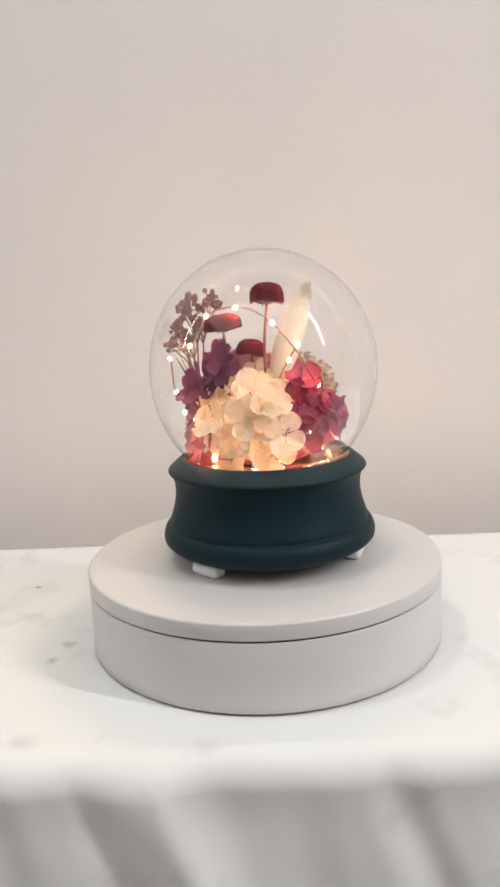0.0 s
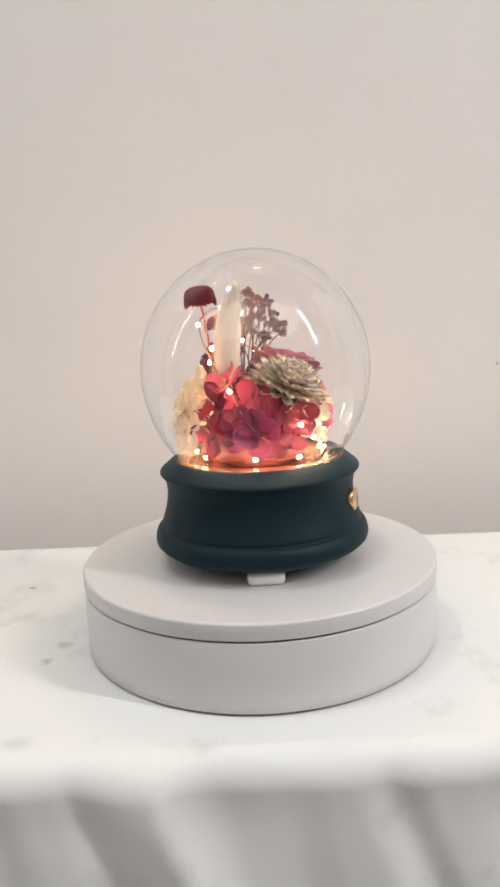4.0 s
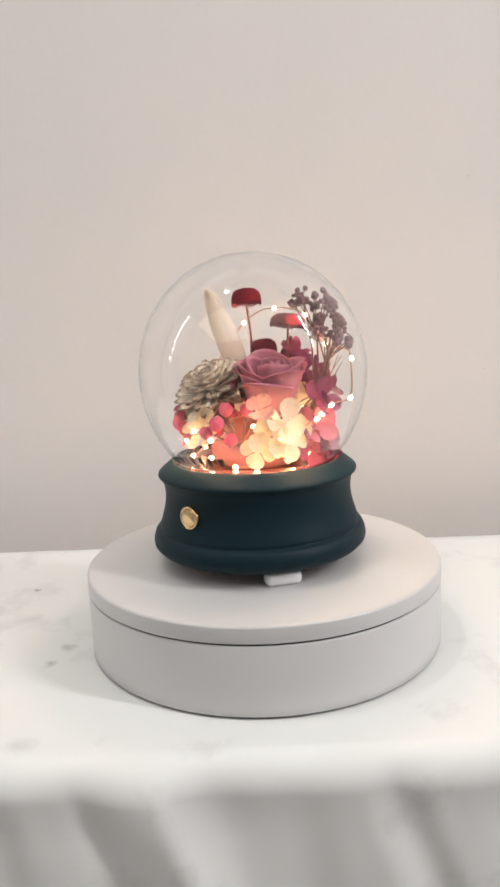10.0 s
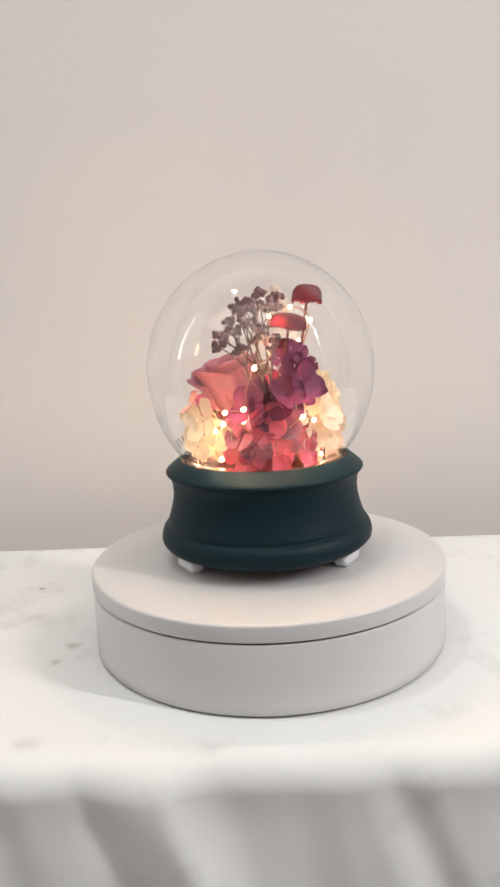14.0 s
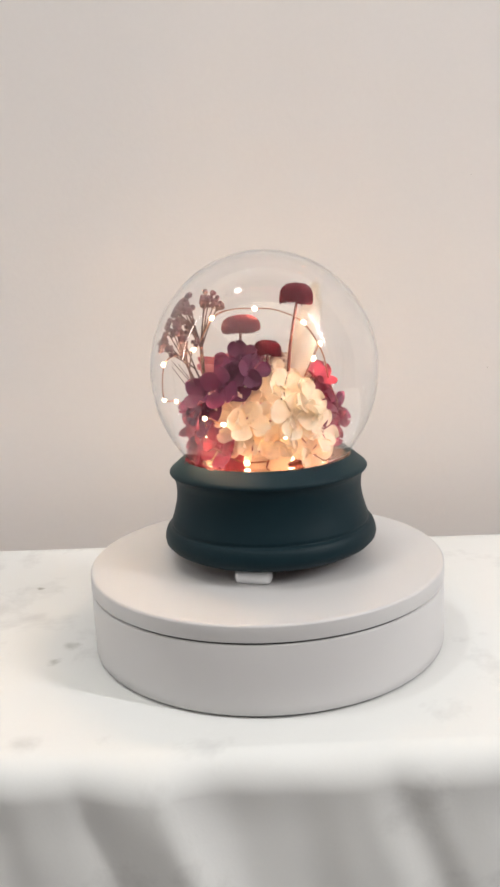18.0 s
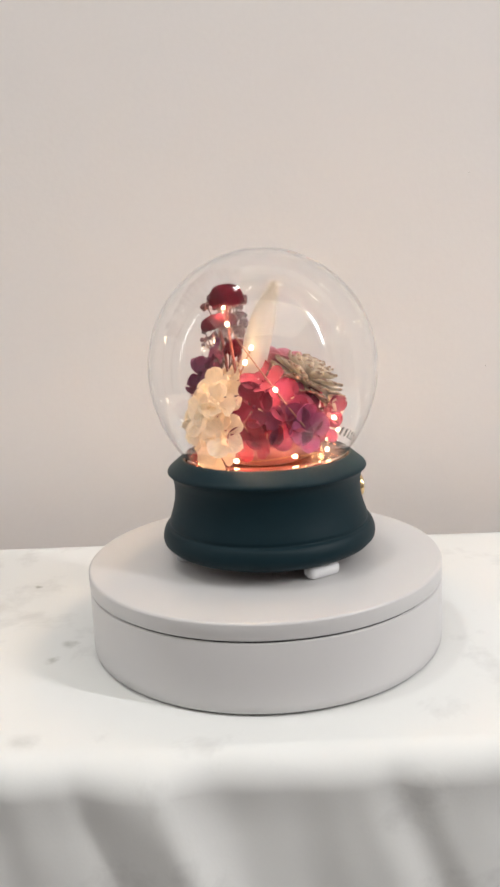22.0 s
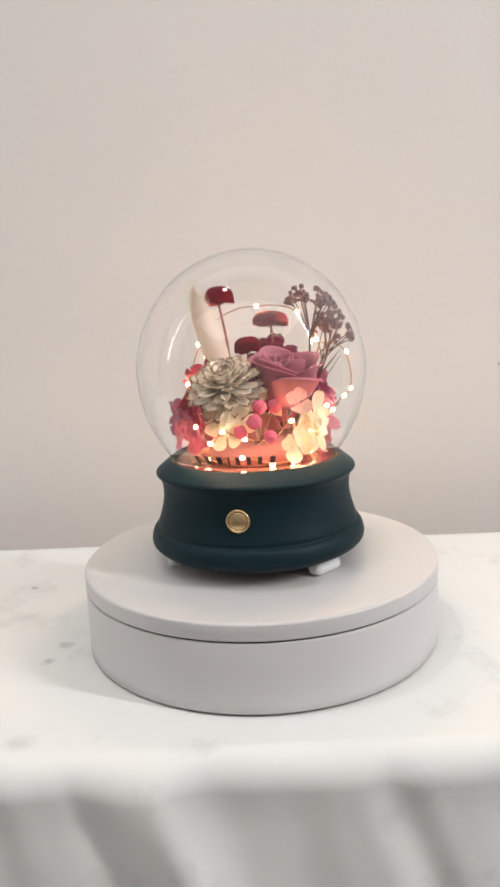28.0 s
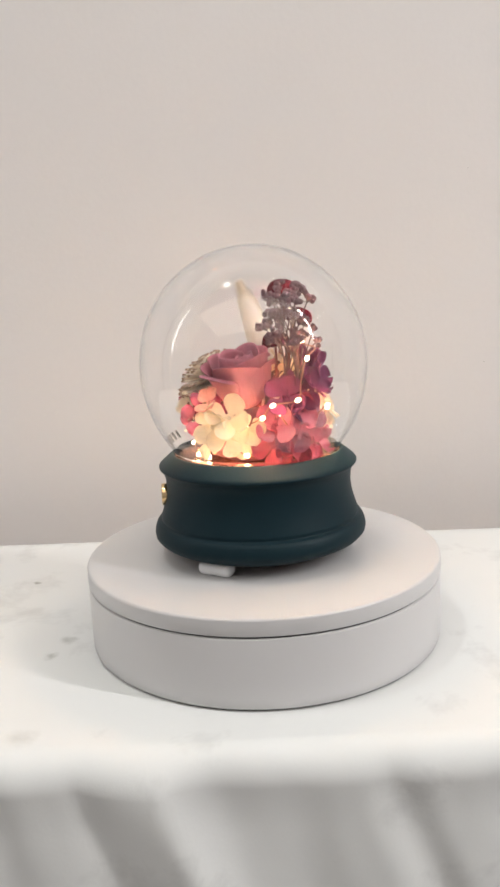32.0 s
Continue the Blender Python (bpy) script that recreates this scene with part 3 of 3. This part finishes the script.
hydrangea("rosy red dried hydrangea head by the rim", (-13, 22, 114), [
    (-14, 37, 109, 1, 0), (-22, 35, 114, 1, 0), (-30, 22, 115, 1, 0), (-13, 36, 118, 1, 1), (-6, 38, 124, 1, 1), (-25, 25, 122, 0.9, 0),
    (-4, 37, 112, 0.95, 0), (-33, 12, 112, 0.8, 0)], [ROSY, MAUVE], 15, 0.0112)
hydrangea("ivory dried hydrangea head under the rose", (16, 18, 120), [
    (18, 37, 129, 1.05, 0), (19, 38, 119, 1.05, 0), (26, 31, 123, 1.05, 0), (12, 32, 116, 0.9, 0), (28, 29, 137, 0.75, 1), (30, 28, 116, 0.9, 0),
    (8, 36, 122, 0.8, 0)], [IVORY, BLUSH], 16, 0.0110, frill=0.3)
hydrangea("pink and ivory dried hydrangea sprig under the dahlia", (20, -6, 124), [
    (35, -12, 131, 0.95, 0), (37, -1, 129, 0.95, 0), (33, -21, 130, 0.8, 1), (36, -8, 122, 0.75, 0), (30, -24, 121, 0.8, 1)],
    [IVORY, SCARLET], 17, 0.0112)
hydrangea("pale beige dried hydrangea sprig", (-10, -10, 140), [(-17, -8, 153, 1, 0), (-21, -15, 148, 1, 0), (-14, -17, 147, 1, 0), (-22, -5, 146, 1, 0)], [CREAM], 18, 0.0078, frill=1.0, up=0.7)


# round blobs that stand in for pink hydrangea petals
def petal_blobs():
    rnd = random.Random(4)
    spots = [(33, 9.5, 136), (24, 16, 135), (38, 7.5, 129), (36, 15, 121), (39, 0, 124)]
    bm = bmesh.new()
    for s in spots:
        tube([at(18, 6, 112), at(*[v * 0.8 + w * 0.2 for v, w in zip(s, (18, 6, 112))]) + mm(0, 0, 1), at(*s)], 0.0005, 5, bm)
    stem = part("petal_blob_stem", bm, TWIG, lamp, "sprig of round hot pink blobs standing in for hydrangea petals")
    b = bmesh.new()
    bmesh.ops.create_icosphere(b, subdivisions=3, radius=0.0037)
    for v in b.verts:
        v.co *= 1 + 0.22 * noise.noise(v.co * 520)
    me = mesh_of("bud", b, HOTPINK)
    for s in spots:
        part("bud", me, HOTPINK, stem, m=aim(at(*s), (rnd.uniform(-1, 1), rnd.uniform(-1, 1), 1), 0, rnd.uniform(0.9, 1.1)))


petal_blobs()


# ---- rose ----
def rose():
    m = aim(at(5.5, 18.5, 133.0), (0.22, 0.10, 1.0), 0.4, 1.03)
    core = lathe([(0, 0), (0.006, 0.0005), (0.0085, 0.004), (0.0094, 0.010), (0.0082, 0.0165), (0.0060, 0.0200), (0.0030, 0.0215), (0, 0.0217)], 28)
    tube([Vector((0, 0, 0.001)), Vector((-0.002, -0.004, -0.008)), Vector((-0.003, -0.008, -0.018))], 0.0016, 8, core)
    body = part("rose", core, ROSE, lamp, "preserved dusty mauve rose in bloom", m=m)
    rnd = random.Random(7)
    # count, foot radius, lip radius, height, half span, flare, closing of the lip
    layers = [(2, 0.0022, 0.0030, 0.0236, 2.1, 0.0, 0.0012), (3, 0.0042, 0.0060, 0.0246, 1.5, 0.0, 0.0014), (3, 0.0068, 0.0096, 0.0256, 1.5, 0.1, 0.0006),
              (3, 0.0092, 0.0130, 0.0272, 1.40, 0.5, 0.0), (4, 0.0106, 0.0156, 0.0268, 1.10, 1.0, 0.0), (3, 0.0118, 0.0172, 0.0232, 0.85, 1.6, 0.0)]
    for li, (n, r0, r1, h, span, flare, shut) in enumerate(layers):
        ph = rnd.uniform(0, 6)
        for k in range(n):
            hh, rr, wv, fl = 1.08 * h * rnd.uniform(0.96, 1.04), r1 * rnd.uniform(0.97, 1.04), rnd.uniform(0, 6), flare * rnd.uniform(0.7, 1.2)

            def petal(u, v):
                th = v * span * (0.45 + 0.55 * math.sin(math.pi * (0.10 + 0.60 * u)))
                r = r0 * 0.55 + (rr - r0 * 0.55) * math.sin(math.pi / 2 * u ** 0.66)
                lip = max(0.0, u - 0.70) / 0.30
                r += fl * 0.0027 * lip ** 1.6 * (1 - 0.5 * v * v) - shut * lip * lip + 0.0010 * math.sin(4 * v + wv) * u ** 3
                z = hh * u * (1 - 0.20 * abs(v) ** 2.2 * u) - fl * 0.0032 * lip ** 2.2 * (1 - 0.3 * v * v) + 0.0012 * math.sin(3 * v + wv) * u ** 3
                r += 0.0014 * v * u
                return (r * math.cos(th), r * math.sin(th), z)

            part("petal", sheet(petal, 12, 14, 0.00045), ROSE, body, m=Matrix.Rotation(ph + 2 * math.pi * k / n + rnd.uniform(-0.25, 0.25), 4, "Z") @ Matrix.Rotation(rnd.uniform(-0.03, 0.09), 4, "Y") @ Matrix.Translation((rnd.uniform(-0.0006, 0.0006), 0, rnd.uniform(-0.001, 0.0006))))
    return body


rose()


# ---- sola flower ----
def sola():
    m = aim(at(21.0, -9.5, 143.5), (0.47, 0.00, 0.88), 0.0, 0.93)
    core = part("dahlia", lathe([(0, -0.006), (0.006, -0.004), (0.0072, 0.002), (0.0058, 0.007), (0.003, 0.0100), (0, 0.0108)], 24), SOLA, lamp,
                "grey-beige dried dahlia with brown-edged petals", m=m)
    rnd = random.Random(9)
    rings = [(17, 0.0236, 0.0034, -0.38, 0.000), (18, 0.0232, 0.0034, -0.14, 0.0012), (17, 0.0214, 0.0033, 0.06, 0.0026), (15, 0.0186, 0.0031, 0.26, 0.0038),
             (13, 0.0154, 0.0028, 0.48, 0.0048), (11, 0.0124, 0.0025, 0.74, 0.0056), (8, 0.0096, 0.0022, 1.02, 0.0062), (6, 0.0072, 0.0018, 1.28, 0.0066)]
    for n, ln, wd, el, z0 in rings:
        meshes = []
        for k in range(3):
            cv, cl = rnd.uniform(0.35, 0.6), rnd.uniform(0.10, 0.26)

            def petal(u, v):
                w = wd * (0.42 + 0.58 * math.sin(math.pi * min(1, 0.12 + 0.62 * u))) * (1 if u < 0.84 else max(0.35, 1 - ((u - 0.84) / 0.16) ** 2 * 0.65))
                return (0.003 + (ln - 0.003) * u, v * w, wd * cv * v * v + ln * cl * u * u)

            meshes.append(mesh_of("petal", sheet(petal, 7, 4, 0.00055), SOLA))
        ph = rnd.uniform(0, 6)
        for k in range(n):
            mx = Matrix.Translation((0, 0, z0)) @ Matrix.Rotation(ph + 2 * math.pi * k / n + rnd.uniform(-0.1, 0.1), 4, "Z") @ Matrix.Rotation(-el + rnd.uniform(-0.09, 0.09), 4, "Y") @ Matrix.Rotation(rnd.uniform(-0.2, 0.2), 4, "X") @ Matrix.Scale(rnd.uniform(0.92, 1.05), 4)
            part("petal", meshes[rnd.randrange(3)], SOLA, core, m=mx)
    return core


sola()


# ---- bunny tail grass ----
def bunny_tail():
    axis = spline([at(-9, -17.5, 148), at(-7, -21.5, 163), at(-3, -26, 180), at(2.5, -29.5, 196)], 14)
    full = lambda u: 0.0071 * math.sin(math.pi * (0.17 + 0.79 * u)) ** 0.65 * math.sqrt(1 - 0.93 * (max(0.0, u - 0.74) / 0.26) ** 2)
    bm = bmesh.new()
    frames, rings = [], []
    for i, p in enumerate(axis):
        d = (axis[min(i + 1, len(axis) - 1)] - axis[max(i - 1, 0)]).normalized()
        e = Vector((0, 1, 0)).cross(d).normalized()
        frames.append((p, d, e, d.cross(e)))
        r = full(i / (len(axis) - 1))
        rings.append([bm.verts.new(p + r * (math.cos(k * math.pi / 10) * e + math.sin(k * math.pi / 10) * d.cross(e))) for k in range(20)])
    for a, b in zip(rings, rings[1:]):
        for k in range(20):
            bm.faces.new((a[k], a[(k + 1) % 20], b[(k + 1) % 20], b[k]))
    bm.faces.new(rings[0][::-1])
    bm.faces.new(rings[-1])
    tube([at(-9, -18, 150), at(-7, -13, 135), at(-4, -9, 116)], 0.0008, 6, bm)
    core = part("bunny_tail_grass", bm, GRASS, lamp, "fluffy cream bunny-tail grass head")
    rnd = random.Random(3)
    verts, faces = [], []
    for k in range(9000):
        u = rnd.random() ** 0.8
        p0, d, e, g = frames[min(len(frames) - 1, int(u * len(frames)))]
        p0 = p0 + d * rnd.uniform(-0.0006, 0.0006)
        a = rnd.uniform(0, 2 * math.pi)
        out = math.cos(a) * e + math.sin(a) * g
        p = p0 + out * full(u) * rnd.uniform(0.6, 0.95)
        n = (out + d * rnd.uniform(0.5, 2.2) + d.cross(out) * rnd.uniform(-0.5, 0.5)).normalized()
        t = p + n * (0.0014 + 0.0050 * rnd.random() ** 1.5)
        s = d.cross(out) * 0.00006
        i = len(verts)
        verts += [p - s, p + s, t, p + n * 0.0008]
        faces += [(i, i + 1, i + 2), (i + 1, i + 3, i + 2), (i + 3, i, i + 2)]
    me = bpy.data.meshes.new("fluff")
    me.from_pydata([tuple(v) for v in verts], [], faces)
    me.materials.append(GRASS)
    tagged(part("fluff", me, GRASS, core), kind="stuff")
    return core


bunny_tail()


# ---- mushroom-like scabiosa heads on stems ----
def mushroom(label, top, foot, rad, height, seed, lean=(0, 0, 1)):
    rnd = random.Random(seed)
    c = at(*top)
    f = at(*foot)
    mid = (c + f) * 0.5 + Vector((rnd.uniform(-1, 1), rnd.uniform(-1, 1), 0)) * 0.0012
    pts = spline([f, mid, c - Vector((0, 0, height * 0.25))], 6)
    stem = part("mushroom", tube(pts, 0.0009, 8, taper=0.8), MUSHSTEM, lamp, label)
    prof = [(0, height * 0.46)] + [(rad * math.sin(a) ** 0.75, height * (-0.24 + 0.70 * math.cos(a) ** 0.75)) for a in [k / 10 * math.pi / 2 for k in range(1, 10)]]
    prof += [(rad * 1.02, -height * 0.30), (rad * 0.99, -height * 0.42), (rad * 0.9, -height * 0.40), (rad * 0.6, -height * 0.22), (rad * 0.2, -height * 0.2), (0, -height * 0.2)]
    bm = lathe(prof, 72)
    for v in bm.verts:
        a = math.atan2(v.co.y, v.co.x)
        s = 0.05 * math.sin(3 * a + seed) + 0.03 * math.sin(5 * a + 2 * seed)
        low = max(0, 0.1 - v.co.z / height)
        v.co.z += height * low * (0.10 * math.sin(23 * a + seed) + 0.10 * math.sin(37 * a) + 0.10 * math.sin(4 * a + seed))
        v.co.x *= 1 + s
        v.co.y *= 1 + s
        v.co += v.co.normalized() * 0.0004 * noise.noise(v.co * 700)
    part("cap", bm, MUSH, stem, m=aim(c, lean))
    return stem


mushroom("tall dark red velvety mushroom on thin stem", (-21.0, -21.5, 193), (-15, -14, 140), 0.0084, 0.0112, 1, (-0.05, -0.1, 1))
mushroom("red flat-capped mushroom on thin stem", (-22, 8.5, 179), (-18, 9, 140), 0.0100, 0.0084, 2, (-0.18, 0.0, 1))
mushroom("small dark red mushroom", (-13.5, -4, 165), (-12, -3, 135), 0.0074, 0.0092, 3, (0.1, -0.1, 1))


# ---- berry sprays ----
def berries():
    """Two full umbels and a small one; each stem forks near its head into rays that carry small bunches."""
    rnd = random.Random(21)
    heads = [((-15, 33, 187), 12.5, 11, 9), ((-11.5, 48.0, 173), 12.5, 11, 9), ((-23, 40, 168), 8.0, 4, 5)]
    base = at(-17, 29, 134)
    bm = bmesh.new()
    spots = []
    for (x, y, z), r, rays, each in heads:
        c = at(x, y, z)
        up = (c - base).normalized()
        for side in (-1, 1):
            sway = aim((0, 0, 0), up) @ Vector((side * 0.0022, 0.0012 * side, 0))
            fork = base.lerp(c, 0.62) + sway
            tube(spline([base + sway * 0.5, base.lerp(c, 0.33) + sway * 1.1 + Vector((rnd.uniform(-1, 1), rnd.uniform(-1, 1), 0)) * 0.001, fork], 5), 0.00062, 6, bm, 0.85)
            for k in range(rays):
                if k % 2 == (side > 0):
                    continue
                cosa = 1 - (k + 0.5) / rays * 0.92
                sa = math.sqrt(1 - cosa * cosa)
                a = k * 2.39996 + rnd.uniform(-0.3, 0.3)
                d = (aim((0, 0, 0), up) @ Vector((sa * math.cos(a), sa * math.sin(a), cosa * 0.55))).normalized()
                tip = c + d * r * 0.00080 - up * r * 0.0003
                tube(spline([fork, fork.lerp(tip, 0.55) + up * 0.0012, tip], 4), 0.00042, 5, bm, 0.75)
                for j in range(each + (k % 3)):
                    e = (d * 0.8 + up * 0.7 + Vector([rnd.uniform(-1, 1) for _ in range(3)])).normalized()
                    p = tip + e * r * 0.001 * rnd.uniform(0.18, 0.46)
                    q = p - Vector((0, 0, 0.1072))
                    if q.length > 0.0576:
                        p = Vector((0, 0, 0.1072)) + q * (0.0576 / q.length)
                    tube([tip, (tip + p) / 2 + up * 0.0003, p], 0.00028, 4, bm)
                    spots.append(p)
    for k in range(5):
        a = rnd.uniform(0, 6.28)
        tip = base + Vector((0.013 * math.cos(a), 0.013 * math.sin(a) + 0.006, rnd.uniform(0.014, 0.032)))
        tube(spline([base, (base + tip) / 2 + mm(rnd.uniform(-2, 2), rnd.uniform(-2, 2), 0), tip], 4), 0.0004, 4, bm, 0.5)
    tube([at(-10, 15, 112), at(-14, 24, 124), base], 0.0014, 6, bm)
    stem = part("berry_spray", bm, TWIG, lamp, "dried spray of dusty mauve berries on dark twigs")
    b = bmesh.new()
    bmesh.ops.create_icosphere(b, subdivisions=2, radius=0.00132)
    for v in b.verts:
        v.co *= 1 + 0.16 * noise.noise(v.co * 900)
    me = mesh_of("berry", b, BERRY)
    for p in spots:
        part("berry", me, BERRY, stem, m=aim(p, (rnd.uniform(-1, 1), rnd.uniform(-1, 1), rnd.uniform(-1, 1)), 0, rnd.uniform(0.75, 1.2)))


berries()


# ---- fairy lights ----
def fairy_lights():
    """Three copper wires; each waypoint (x, y, z in mm, lit) with lit 1 carries a bead."""
    arch = [(20, -36, 118, 0), (10, -40, 130, 0), (0, -36, 144.5, 1), (-12, -33, 162, 0), (-21, -24, 178, 1), (-21, -10, 185, 0), (-19, 1, 186, 1), (-14, 14, 186, 0),
            (-17, 24, 182, 1), (-21, 34, 166, 1), (-26, 45, 163, 0), (-20.5, 51, 158.5, 1), (-17, 54, 148, 0), (-15, 53.5, 138.5, 1), (-3, 50, 136, 1), (1.5, 44, 129, 1), (10, 37, 124, 1)]
    upper = [(20, 34, 121, 1), (25, 29, 117, 1), (29, 25, 128, 1), (30, 16, 119, 0), (37, 2, 120, 1), (38, -9, 124, 1), (37, -16, 118, 1), (33, -24, 126, 1), (14, -27, 128, 1),
             (4, -28, 118, 1), (-12, -28, 128, 0), (-23, -28, 118, 1), (-30, -14, 119, 1), (-35, -4, 121, 1), (-32, 8, 128, 1), (-37, 17, 128, 1), (-35, 27, 131, 1), (-19, 30, 119, 1), (-8, 40, 130, 1),
             (-12, -18, 140, 0), (-16, -24, 150, 0), (-13.5, -28, 158.5, 1), (-10.5, -31.5, 166, 1)]
    lower = [(28, 25, 107, 1), (33, 15, 106.5, 1), (35, 0, 110, 1), (33, -12, 107, 0), (30, -19, 108, 1), (22, -25, 107, 0), (10, -30, 108, 1), (-6, -29, 106.5, 0), (-20, -26, 107, 1),
             (-30, -16, 108, 1), (-36, 6, 107.5, 1), (-32, 18, 111, 0), (-26, 28, 114, 1), (-21, 31, 107, 0), (-8, 30, 107.5, 1), (9, 33, 108, 1), (16, 30, 114, 1)]
    b = bmesh.new()
    bmesh.ops.create_icosphere(b, subdivisions=2, radius=0.00115, matrix=Matrix.Diagonal((1, 1, 1.3, 1)))
    bead = mesh_of("led_bead", b, BEAD)
    for way in (arch, upper, lower):
        path = spline([at(*w[:3]) for w in way], 8)
        wire = part("fairy_light_wire", tube(path, 0.00042, 6), WIRE, lamp, "thin copper fairy-light wire with lit beads")
        for k, w in enumerate(way):
            if w[3]:
                p, q = path[min(8 * k, len(path) - 2)], path[min(8 * k, len(path) - 2) + 1]
                out = Vector((p.x, p.y, 0)).normalized()
                part("led_bead", bead, BEAD, wire, m=aim(at(*w[:3]) + out * 0.0006, q - p))


fairy_lights()


def motions():
    rows, turns = [], []
    for k in range(65):
        t = k * 0.5
        deg = 50.893 - 360.0 * t / 19.7142
        c, s = math.cos(radians(deg)), math.sin(radians(deg))
        rows.append((t, pose(0.00125 + 0.001907 * c + 0.001708 * s, 0.001907 * s - 0.001708 * c, TOP, 0, 0, deg)))
        turns.append((t, pose(0, 0, 0, 0, 0, deg)))
    walk(lamp, rows)
    walk(platter, turns)


motions()
